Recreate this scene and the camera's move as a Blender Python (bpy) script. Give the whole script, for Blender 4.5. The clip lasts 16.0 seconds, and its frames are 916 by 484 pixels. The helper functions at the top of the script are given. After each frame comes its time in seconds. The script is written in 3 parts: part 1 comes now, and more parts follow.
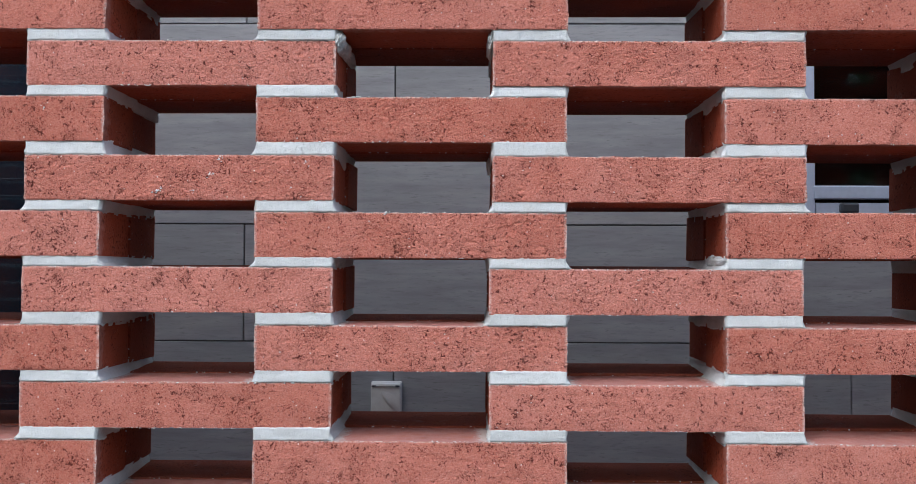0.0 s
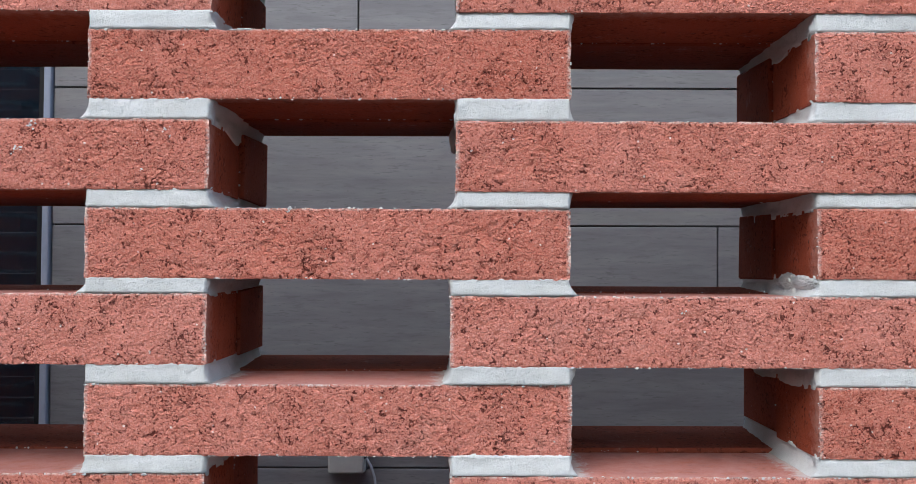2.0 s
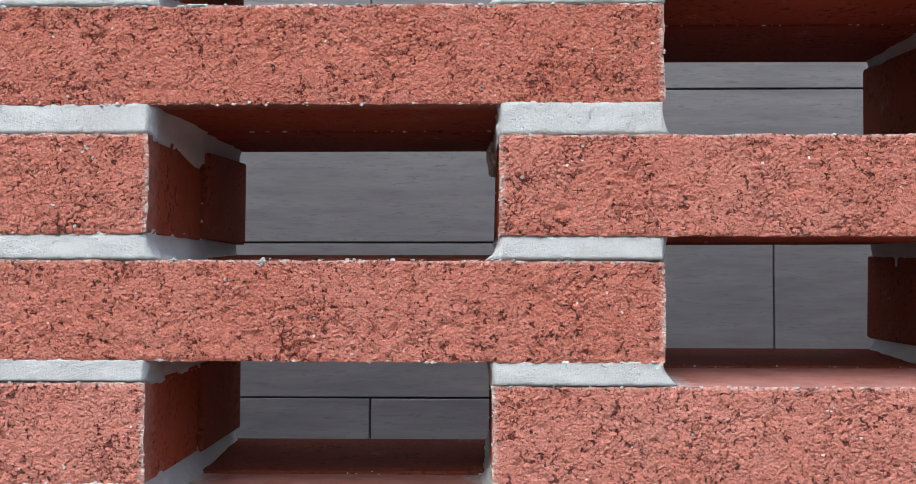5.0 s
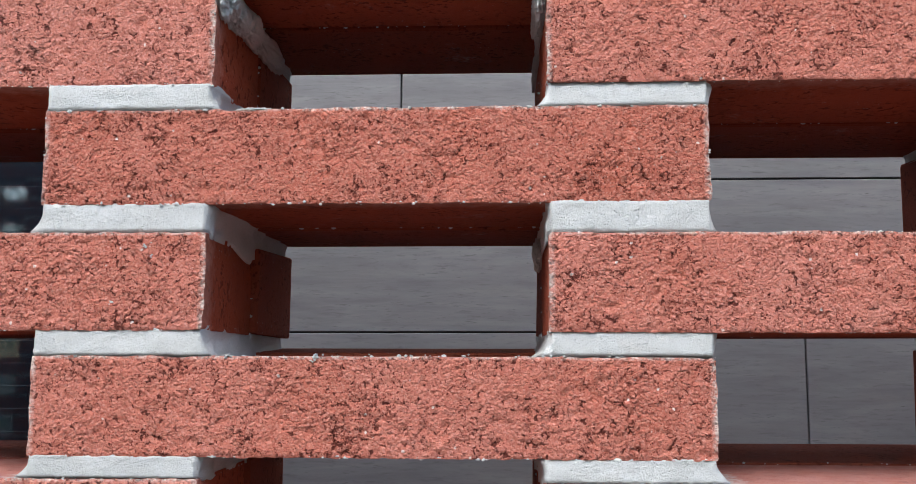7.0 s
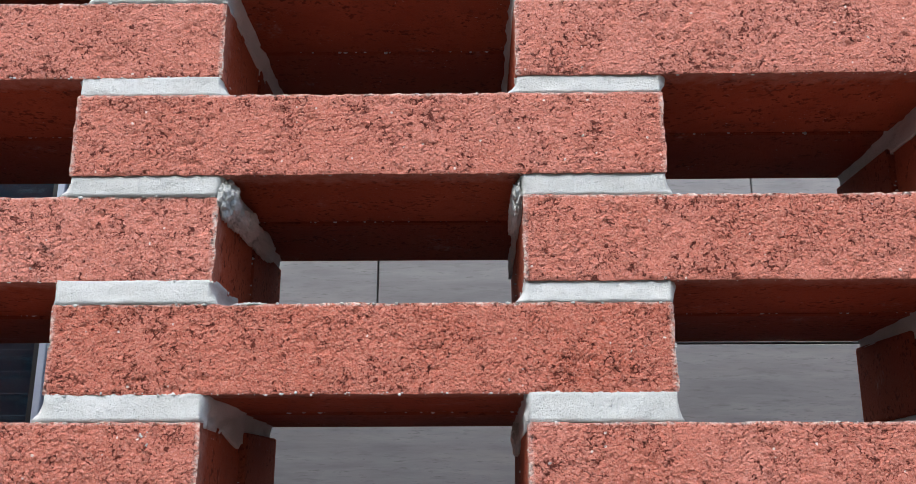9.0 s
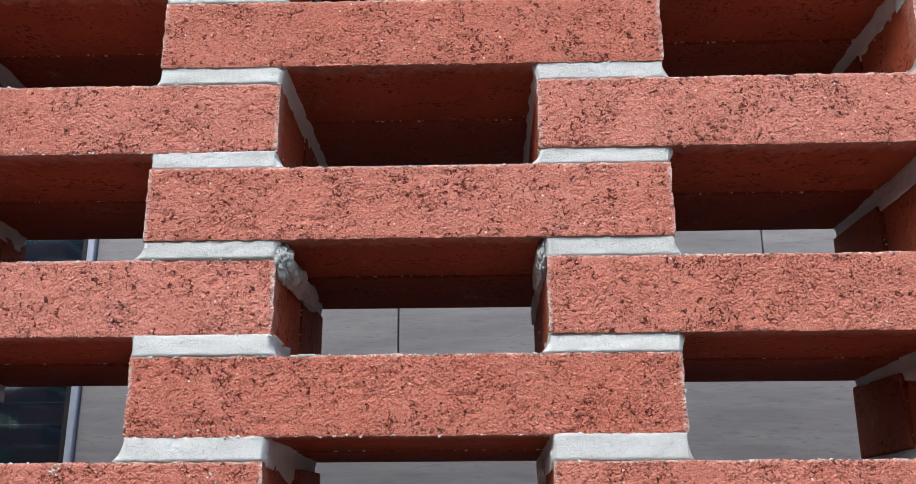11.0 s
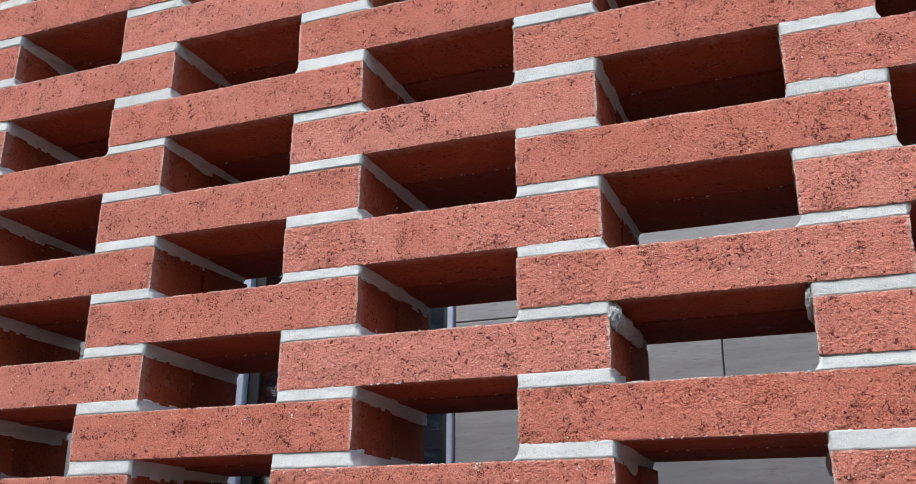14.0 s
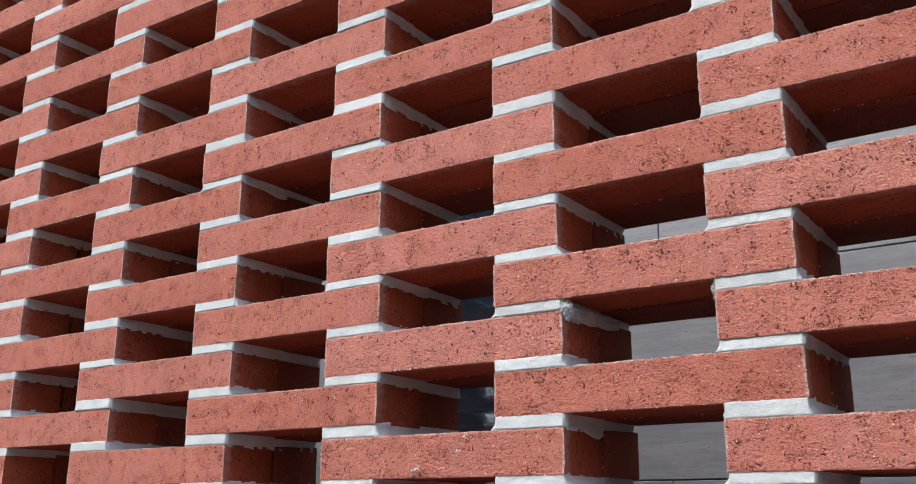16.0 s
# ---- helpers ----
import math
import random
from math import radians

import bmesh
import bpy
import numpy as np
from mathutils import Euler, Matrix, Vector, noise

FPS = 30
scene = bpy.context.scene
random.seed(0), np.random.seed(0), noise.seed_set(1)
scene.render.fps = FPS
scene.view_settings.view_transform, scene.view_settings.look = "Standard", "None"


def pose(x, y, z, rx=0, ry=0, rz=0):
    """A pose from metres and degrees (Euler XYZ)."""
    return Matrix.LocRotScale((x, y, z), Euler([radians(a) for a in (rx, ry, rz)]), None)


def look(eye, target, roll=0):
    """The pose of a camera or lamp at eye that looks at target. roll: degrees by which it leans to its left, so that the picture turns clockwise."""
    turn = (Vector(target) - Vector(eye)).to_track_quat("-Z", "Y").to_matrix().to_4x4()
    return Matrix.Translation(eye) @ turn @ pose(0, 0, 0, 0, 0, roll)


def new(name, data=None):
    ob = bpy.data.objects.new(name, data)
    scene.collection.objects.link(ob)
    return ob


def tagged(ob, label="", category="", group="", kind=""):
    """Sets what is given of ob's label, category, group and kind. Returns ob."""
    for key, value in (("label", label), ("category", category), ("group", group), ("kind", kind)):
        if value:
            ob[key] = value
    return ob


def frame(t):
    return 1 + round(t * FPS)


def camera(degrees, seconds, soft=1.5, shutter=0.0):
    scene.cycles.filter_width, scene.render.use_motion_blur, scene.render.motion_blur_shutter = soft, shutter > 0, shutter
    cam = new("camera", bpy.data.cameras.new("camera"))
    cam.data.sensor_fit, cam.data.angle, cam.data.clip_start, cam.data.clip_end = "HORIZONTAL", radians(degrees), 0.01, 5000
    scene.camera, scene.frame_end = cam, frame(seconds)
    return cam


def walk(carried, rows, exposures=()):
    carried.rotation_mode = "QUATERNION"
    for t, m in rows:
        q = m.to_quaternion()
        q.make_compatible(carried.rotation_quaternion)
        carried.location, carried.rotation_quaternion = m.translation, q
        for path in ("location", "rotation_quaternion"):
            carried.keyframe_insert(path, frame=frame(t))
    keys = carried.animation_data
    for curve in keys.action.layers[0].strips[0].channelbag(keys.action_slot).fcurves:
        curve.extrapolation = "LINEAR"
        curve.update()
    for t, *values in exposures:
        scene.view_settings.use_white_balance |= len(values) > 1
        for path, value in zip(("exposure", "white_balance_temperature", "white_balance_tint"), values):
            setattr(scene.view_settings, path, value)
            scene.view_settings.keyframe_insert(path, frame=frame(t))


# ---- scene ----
cam = camera(50.93, 16.0, soft=0.5)

PATH = [
    (0, (0.2668, -1.1901, 1.4434), (0.2413, 0.8089, 1.5009), 0.23),
    (0.5, (0.2910, -1.1286, 1.4413), (0.2692, 0.8706, 1.4959), 0.20),
    (1, (0.2726, -0.9696, 1.4474), (0.2567, 1.0296, 1.5002), 0.21),
    (1.5, (0.2629, -0.8343, 1.4579), (0.2519, 1.1649, 1.5138), 0.17),
    (2, (0.2983, -0.7651, 1.4651), (0.2932, 1.2341, 1.5233), 0.20),
    (2.5, (0.3010, -0.7314, 1.4627), (0.2991, 1.2678, 1.5216), 0.20),
    (3, (0.2999, -0.6973, 1.4579), (0.3016, 1.3018, 1.5163), 0.14),
    (3.5, (0.2893, -0.6585, 1.4723), (0.2904, 1.3406, 1.5323), 0.16),
    (4, (0.2820, -0.5714, 1.4987), (0.2770, 1.4277, 1.5592), 0.12),
    (6.3, (0.2830, -0.5262, 1.5094), (0.2009, 1.4704, 1.5911), 0.09),
    (6.5, (0.2781, -0.5282, 1.5066), (0.1954, 1.4660, 1.6335), 0.11),
    (7, (0.2658, -0.5429, 1.5123), (0.1811, 1.4405, 1.7548), 0.09),
    (7.5, (0.2641, -0.5451, 1.5190), (0.1829, 1.4227, 1.8671), 0.09),
    (8, (0.2690, -0.5584, 1.5250), (0.2042, 1.3948, 1.9500), 0.02),
    (8.5, (0.2650, -0.5758, 1.5270), (0.2209, 1.3625, 2.0180), -0.07),
    (9, (0.2604, -0.5848, 1.5284), (0.2351, 1.3368, 2.0821), -0.12),
    (9.2, (0.2604, -0.5894, 1.5334), (0.2441, 1.3297, 2.0961), -0.16),
    (11.3, (0.2467, -0.6807, 1.5292), (0.1789, 1.2196, 2.1490), -0.35),
    (11.5, (0.2573, -0.6937, 1.5148), (0.0998, 1.1857, 2.1804), 0.12),
    (12, (0.2348, -0.7380, 1.5156), (-0.0365, 1.1285, 2.1806), -0.06),
    (12.5, (0.2170, -0.7780, 1.4983), (-0.1428, 1.0690, 2.1761), -0.01),
    (13, (0.2053, -0.8514, 1.4924), (-0.2504, 0.9732, 2.1728), 0.08),
    (13.5, (0.2232, -0.9153, 1.4839), (-0.3571, 0.8773, 2.1547), 0.32),
    (14, (0.3042, -0.9427, 1.4815), (-0.3906, 0.8188, 2.1251), 0.36),
    (14.5, (0.4139, -0.9425, 1.4861), (-0.4214, 0.7710, 2.0912), 0.40),
    (15, (0.4758, -0.9788, 1.5043), (-0.4654, 0.6953, 2.0622), 0.11),
    (15.5, (0.5465, -1.0174, 1.4786), (-0.4679, 0.6140, 2.0350), 0.18),
    (16, (0.6475, -1.0455, 1.4865), (-0.4278, 0.5521, 2.0265), 0.07),
]
walk(cam, [(t, look(eye, target, roll)) for t, eye, target, roll in PATH], [(0, 0.91, 5740, 6), (2, 0.95, 5880, 6), (4, 0.97, 5990, 6), (6.5, 0.99, 6000, 6), (7.5, 1.06, 6030, 6), (9, 1.05, 6050, 6), (12.5, 1.08, 6110, 6), (16, 1.06, 6080, 6)])

# world: bright overcast sky with a soft high sun on the camera's side
world = bpy.data.worlds.new("sky")
scene.world = world
world.use_nodes = True
_nt = world.node_tree
_sky = _nt.nodes.new("ShaderNodeTexSky")
_sky.sky_type = "NISHITA"
_sky.sun_disc = False
SUN_EL, SUN_AZ = radians(49), radians(200)
_sky.sun_elevation, _sky.sun_rotation = SUN_EL, SUN_AZ
_sky.dust_density, _sky.ozone_density, _sky.air_density = 3.0, 0.6, 1.0
_bg = _nt.nodes["Background"]
_bg.inputs["Strength"].default_value = 0.15
_nt.links.new(_sky.outputs["Color"], _bg.inputs["Color"])
sun = new("sun", bpy.data.lights.new("sun", "SUN"))
sun.data.energy, sun.data.angle, sun.data.color = 0.85, radians(38), (1.0, 0.97, 0.93)
_way = Vector((math.sin(SUN_AZ) * math.cos(SUN_EL), math.cos(SUN_AZ) * math.cos(SUN_EL), math.sin(SUN_EL)))
sun.matrix_world = look(_way * 30, (0, 0, 0))

# ---- materials ----


class Nodes:
    """Short hand for building a node material."""

    def __init__(self, name):
        self.mat = bpy.data.materials.new(name)
        self.mat.use_nodes = True
        self.tree = self.mat.node_tree
        self.bsdf = self.tree.nodes["Principled BSDF"]
        self.out = self.tree.nodes["Material Output"]

    def add(self, kind, **sets):
        n = self.tree.nodes.new(kind)
        for key, value in sets.items():
            if key in n.inputs:
                self.put(value, n.inputs[key])
        return n

    def put(self, value, socket):
        if isinstance(value, bpy.types.NodeSocket):
            self.tree.links.new(value, socket)
        else:
            socket.default_value = value

    def noise(self, vec, scale, detail=3.0, rough=0.55, distort=0.0):
        n = self.add("ShaderNodeTexNoise", Vector=vec, Scale=scale, Detail=detail, Roughness=rough, Distortion=distort)
        return n.outputs["Fac"]

    def cells(self, vec, scale, feature="F1"):
        n = self.tree.nodes.new("ShaderNodeTexVoronoi")
        n.feature = feature
        self.put(vec, n.inputs["Vector"])
        n.inputs["Scale"].default_value = scale
        return n.outputs["Distance"]

    def specks(self, vec, scale):
        """Distance to the nearest of scattered points, and a random value for each of them."""
        n = self.tree.nodes.new("ShaderNodeTexVoronoi")
        self.put(vec, n.inputs["Vector"])
        n.inputs["Scale"].default_value = scale
        sep = self.tree.nodes.new("ShaderNodeSeparateColor")
        self.put(n.outputs["Color"], sep.inputs[0])
        return n.outputs["Distance"], sep.outputs[0]

    def warped(self, vec, scale, amount):
        n = self.add("ShaderNodeTexNoise", Vector=vec, Scale=scale, Detail=2.0)
        move = self.tree.nodes.new("ShaderNodeVectorMath")
        move.operation = "MULTIPLY_ADD"
        self.put(n.outputs["Color"], move.inputs[0])
        move.inputs[1].default_value = (amount,) * 3
        self.put(vec, move.inputs[2])
        return move.outputs[0]

    def ramp(self, fac, low, high, a=0.0, b=1.0):
        n = self.tree.nodes.new("ShaderNodeMapRange")
        for key, v in (("Value", fac), ("From Min", low), ("From Max", high), ("To Min", a), ("To Max", b)):
            self.put(v, n.inputs[key])
        return n.outputs["Result"]

    def math(self, op, a, b=0.0):
        n = self.tree.nodes.new("ShaderNodeMath")
        n.operation = op
        self.put(a, n.inputs[0])
        self.put(b, n.inputs[1])
        return n.outputs[0]

    def mix(self, fac, a, b, blend="MIX"):
        n = self.tree.nodes.new("ShaderNodeMix")
        n.data_type, n.blend_type = "RGBA", blend
        self.put(fac, n.inputs[0])
        self.put(a, n.inputs[6])
        self.put(b, n.inputs[7])
        return n.outputs[2]

    def bump(self, height, distance, strength=1.0, normal=None):
        n = self.add("ShaderNodeBump", Height=height, Distance=distance, Strength=strength)
        if normal is not None:
            self.put(normal, n.inputs["Normal"])
        return n.outputs["Normal"]

    def coords(self, island=False, stretch=(1, 1, 1)):
        """Object coordinates, shifted by a random amount for each object or island. Returns the vector and the random value."""
        tex = self.tree.nodes.new("ShaderNodeTexCoord")
        if island:
            rnd = self.tree.nodes.new("ShaderNodeNewGeometry").outputs["Random Per Island"]
        else:
            rnd = self.tree.nodes.new("ShaderNodeObjectInfo").outputs["Random"]
        scaled = self.tree.nodes.new("ShaderNodeVectorMath")
        scaled.operation = "MULTIPLY"
        self.put(tex.outputs["Object"], scaled.inputs[0])
        scaled.inputs[1].default_value = stretch
        shift = self.tree.nodes.new("ShaderNodeVectorMath")
        shift.operation = "ADD"
        far = self.math("MULTIPLY", rnd, 37.0)
        self.put(scaled.outputs[0], shift.inputs[0])
        self.put(far, shift.inputs[1])
        return shift.outputs[0], rnd

    def finish(self, color, rough, normal=None, metal=0.0, spec=0.4):
        self.put(color, self.bsdf.inputs["Base Color"])
        self.put(rough, self.bsdf.inputs["Roughness"])
        self.bsdf.inputs["Metallic"].default_value = metal
        self.bsdf.inputs["Specular IOR Level"].default_value = spec
        if normal is not None:
            self.put(normal, self.bsdf.inputs["Normal"])
        return self.mat


def brick_face_material(name, island=False):
    """Coarse red concrete: coarse grains standing proud in patches, crevices and pits with their shade painted in, fine
    sand, pale specks.
    """
    n = Nodes(name)
    v, rnd = n.coords(island)
    w = n.warped(v, 520, 0.0018)
    cloud = n.noise(v, 14, 4)
    cluster = n.ramp(n.noise(v, 34, 3, 0.6), 0.40, 0.60)
    sand = n.noise(v, 1700, 2, 0.7)
    fine_d, fine_r = n.specks(w, 1000)
    grain_d, grain_r = n.specks(w, 540)
    stone_d, stone_r = n.specks(n.warped(v, 300, 0.0022), 340)
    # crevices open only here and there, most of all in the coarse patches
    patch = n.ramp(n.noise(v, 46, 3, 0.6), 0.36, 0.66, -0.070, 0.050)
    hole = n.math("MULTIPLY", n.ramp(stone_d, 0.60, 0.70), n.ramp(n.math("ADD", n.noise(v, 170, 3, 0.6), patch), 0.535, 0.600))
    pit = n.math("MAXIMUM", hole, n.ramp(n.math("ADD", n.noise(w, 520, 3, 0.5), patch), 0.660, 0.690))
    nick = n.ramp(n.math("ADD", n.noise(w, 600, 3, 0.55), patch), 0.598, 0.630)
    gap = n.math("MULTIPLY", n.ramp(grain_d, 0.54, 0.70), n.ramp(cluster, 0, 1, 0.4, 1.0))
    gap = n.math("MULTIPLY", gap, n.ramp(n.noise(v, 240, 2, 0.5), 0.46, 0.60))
    color = n.mix(n.ramp(cloud, 0.3, 0.7), (0.500, 0.158, 0.108, 1), (0.560, 0.202, 0.150, 1))
    color = n.mix(n.ramp(fine_r, 0.0, 0.5, 0.36, 0.0), color, (0.34, 0.078, 0.050, 1))
    color = n.mix(n.ramp(fine_r, 0.65, 1.0, 0.0, 0.45), color, (0.66, 0.340, 0.275, 1))
    color = n.mix(n.ramp(grain_r, 0.55, 1.0, 0.0, 0.36), color, (0.63, 0.280, 0.212, 1))
    color = n.mix(n.ramp(sand, 0.50, 0.70, 0, 0.30), color, (0.33, 0.075, 0.047, 1))
    # shade of the crevices, nicks and pits, painted into the colour as dark red
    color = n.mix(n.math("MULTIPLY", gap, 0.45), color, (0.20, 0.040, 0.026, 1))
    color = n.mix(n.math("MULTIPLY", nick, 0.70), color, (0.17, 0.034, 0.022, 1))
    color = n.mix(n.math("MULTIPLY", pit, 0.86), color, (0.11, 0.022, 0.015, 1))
    hsv = n.add("ShaderNodeHueSaturation", Color=color, Value=n.ramp(rnd, 0, 1, 0.97, 1.10), Saturation=n.ramp(rnd, 0, 1, 1.02, 0.95))
    pale_d, pale_r = n.specks(w, 240)
    pale = n.math("MULTIPLY", n.ramp(pale_d, 0.26, 0.16), n.math("GREATER_THAN", pale_r, 0.968))
    color = n.mix(n.math("MULTIPLY", pale, 0.80), hsv.outputs[0], (0.74, 0.64, 0.58, 1))
    bloom = n.ramp(n.noise(v, 26, 5, 0.7), 0.58, 0.80, 0, 0.20)
    color = n.mix(bloom, color, (0.66, 0.40, 0.33, 1))
    if not island:
        # chalky mortar rubbed along the upright arrises
        xyz = n.tree.nodes.new("ShaderNodeSeparateXYZ")
        n.put(n.tree.nodes.new("ShaderNodeTexCoord").outputs["Object"], xyz.inputs[0])
        edge = n.math("MINIMUM", xyz.outputs[0], n.math("SUBTRACT", 0.388, xyz.outputs[0]))
        chalk = n.math("MULTIPLY", n.ramp(edge, 0.0040, 0.0006), n.ramp(n.noise(v, 330, 4, 0.7), 0.42, 0.56, 0.10, 0.9))
        top = n.math("MULTIPLY", n.ramp(xyz.outputs[2], 0.0544, 0.0564), n.ramp(n.noise(v, 420, 4, 0.7), 0.42, 0.56, 0.05, 0.9))
        chalk = n.math("MAXIMUM", chalk, top)
        color = n.mix(n.math("MULTIPLY", chalk, n.ramp(n.noise(v, 40, 2), 0.36, 0.55, 0.25, 1.0)), color, (0.68, 0.60, 0.54, 1))
    # relief: domed grains of uneven height, sand between, crevices and pits sunk
    coarse = n.math("MULTIPLY", n.math("MULTIPLY", n.ramp(stone_d, 0.0, 0.6, 1.0, 0.0), stone_r), cluster)
    grains = n.math("MULTIPLY", n.ramp(grain_d, 0.0, 0.7, 1.0, 0.0), n.ramp(grain_r, 0, 1, 0.25, 1.0))
    height = n.math("ADD", n.math("MULTIPLY", coarse, 1.1), n.math("MULTIPLY", grains, 0.60))
    height = n.math("ADD", height, n.math("MULTIPLY", fine_d, -0.30))
    height = n.math("ADD", height, n.math("MULTIPLY", sand, 0.22))
    height = n.math("SUBTRACT", height, n.math("MULTIPLY", gap, 0.5))
    height = n.math("SUBTRACT", height, n.math("MULTIPLY", nick, 0.6))
    height = n.math("SUBTRACT", height, n.math("MULTIPLY", pit, 1.2))
    return n.finish(color, 0.95, n.bump(height, 0.0013, 1.0), spec=0.15)


def brick_side_material(name, island=False, dusty=True):
    """Moulded faces of the same bricks: pits here and there with painted-in shade, mortar smears; the tops of the outer
    leaf are dusty.
    """
    n = Nodes(name)
    v, rnd = n.coords(island)
    cloud = n.noise(v, 18, 4)
    streak = n.noise(v, 60, 3)
    # base red: darker than the front face, darkest on the rear leaf
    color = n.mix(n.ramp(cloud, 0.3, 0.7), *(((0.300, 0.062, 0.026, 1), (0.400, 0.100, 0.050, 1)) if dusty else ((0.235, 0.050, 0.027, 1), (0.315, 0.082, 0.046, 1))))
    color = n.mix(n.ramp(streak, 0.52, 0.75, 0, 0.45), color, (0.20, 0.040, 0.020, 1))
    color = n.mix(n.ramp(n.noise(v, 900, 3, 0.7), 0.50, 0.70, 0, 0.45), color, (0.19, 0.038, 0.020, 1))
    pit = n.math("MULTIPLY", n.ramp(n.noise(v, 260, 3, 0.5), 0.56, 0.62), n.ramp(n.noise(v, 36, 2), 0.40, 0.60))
    # the pits' inner shade is put into the colour here
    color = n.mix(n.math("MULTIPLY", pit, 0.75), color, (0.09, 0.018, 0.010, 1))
    speck = n.math("MULTIPLY", n.ramp(n.noise(v, 420, 3, 0.6), 0.66, 0.70), n.ramp(n.noise(v, 30, 3), 0.50, 0.66))
    smear = n.math("MULTIPLY", n.ramp(n.noise(v, 22, 5, 0.7), 0.60, 0.75), n.ramp(n.noise(v, 300, 2), 0.4, 0.65))
    smear = n.math("MAXIMUM", n.math("MULTIPLY", smear, 0.5), n.math("MULTIPLY", speck, 0.8))
    color = n.mix(smear, color, (0.56, 0.45, 0.40, 1))
    if dusty and not island:
        # dried mortar wiped over the first centimetre behind the face
        depth = n.tree.nodes.new("ShaderNodeSeparateXYZ")
        n.put(n.tree.nodes.new("ShaderNodeTexCoord").outputs["Object"], depth.inputs[0])
        wiped = n.math("ADD", n.math("MULTIPLY", depth.outputs[1], -22.0), n.noise(v, 110, 4, 0.7))
        color = n.mix(n.ramp(wiped, 0.05, 0.55, 0, 0.55), color, (0.62, 0.34, 0.27, 1))
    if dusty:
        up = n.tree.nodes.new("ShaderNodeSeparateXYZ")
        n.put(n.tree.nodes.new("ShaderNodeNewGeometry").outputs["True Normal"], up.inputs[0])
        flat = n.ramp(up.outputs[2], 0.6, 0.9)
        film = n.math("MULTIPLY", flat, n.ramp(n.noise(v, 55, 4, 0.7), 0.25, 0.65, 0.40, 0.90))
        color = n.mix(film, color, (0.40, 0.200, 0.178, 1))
        if not island:
            # mortar trodden out beside the beds that lie on the top
            xyz = n.tree.nodes.new("ShaderNodeSeparateXYZ")
            n.put(n.tree.nodes.new("ShaderNodeTexCoord").outputs["Object"], xyz.inputs[0])
            side = n.math("ABSOLUTE", n.math("SUBTRACT", n.math("ABSOLUTE", n.math("SUBTRACT", xyz.outputs[0], 0.194)), 0.0972))
            ragged = n.ramp(n.math("ADD", n.math("MULTIPLY", side, -20.0), n.noise(v, 130, 6, 0.8)), 0.16, 0.34, 0, 0.70)
            color = n.mix(n.math("MULTIPLY", flat, ragged), color, (0.50, 0.48, 0.46, 1))
    hsv = n.add("ShaderNodeHueSaturation", Color=color, Value=n.ramp(rnd, 0, 1, 0.88, 1.12))
    height = n.math("ADD", n.noise(v, 700, 3, 0.65), n.math("MULTIPLY", n.noise(v, 90, 2), 0.5))
    height = n.math("SUBTRACT", height, n.math("MULTIPLY", pit, 1.2))
    return n.finish(hsv.outputs[0], n.ramp(cloud, 0.3, 0.7, 0.66, 0.84), n.bump(height, 0.0009, 0.9), spec=0.12)


def mortar_material(name, island=False):
    n = Nodes(name)
    v, rnd = n.coords(island)
    cloud = n.noise(v, 30, 4)
    grain = n.noise(v, 950, 3, 0.75)
    holes = n.ramp(n.cells(v, 420), 0.20, 0.08)
    holes = n.math("MULTIPLY", holes, n.ramp(n.noise(v, 120, 1), 0.45, 0.6))
    color = n.mix(n.ramp(cloud, 0.3, 0.7), (0.545, 0.555, 0.538, 1), (0.645, 0.657, 0.648, 1))
    color = n.mix(n.ramp(grain, 0.52, 0.72, 0, 0.42), color, (0.42, 0.41, 0.38, 1))
    color = n.mix(n.math("MULTIPLY", holes, 0.45), color, (0.28, 0.27, 0.25, 1))
    color = n.mix(n.ramp(n.noise(v, 1300, 2), 0.58, 0.72, 0, 0.5), color, (0.78, 0.79, 0.78, 1))
    color = n.mix(n.ramp(n.noise(v, 16, 3), 0.62, 0.8, 0, 0.35), color, (0.52, 0.45, 0.38, 1))
    hsv = n.add("ShaderNodeHueSaturation", Color=color, Value=n.ramp(rnd, 0, 1, 0.94, 1.06))
    height = n.math("SUBTRACT", n.math("ADD", n.math("MULTIPLY", grain, 0.7), n.noise(v, 150, 3)), holes)
    return n.finish(hsv.outputs[0], 0.95, n.bump(height, 0.0013, 0.9), spec=0.15)


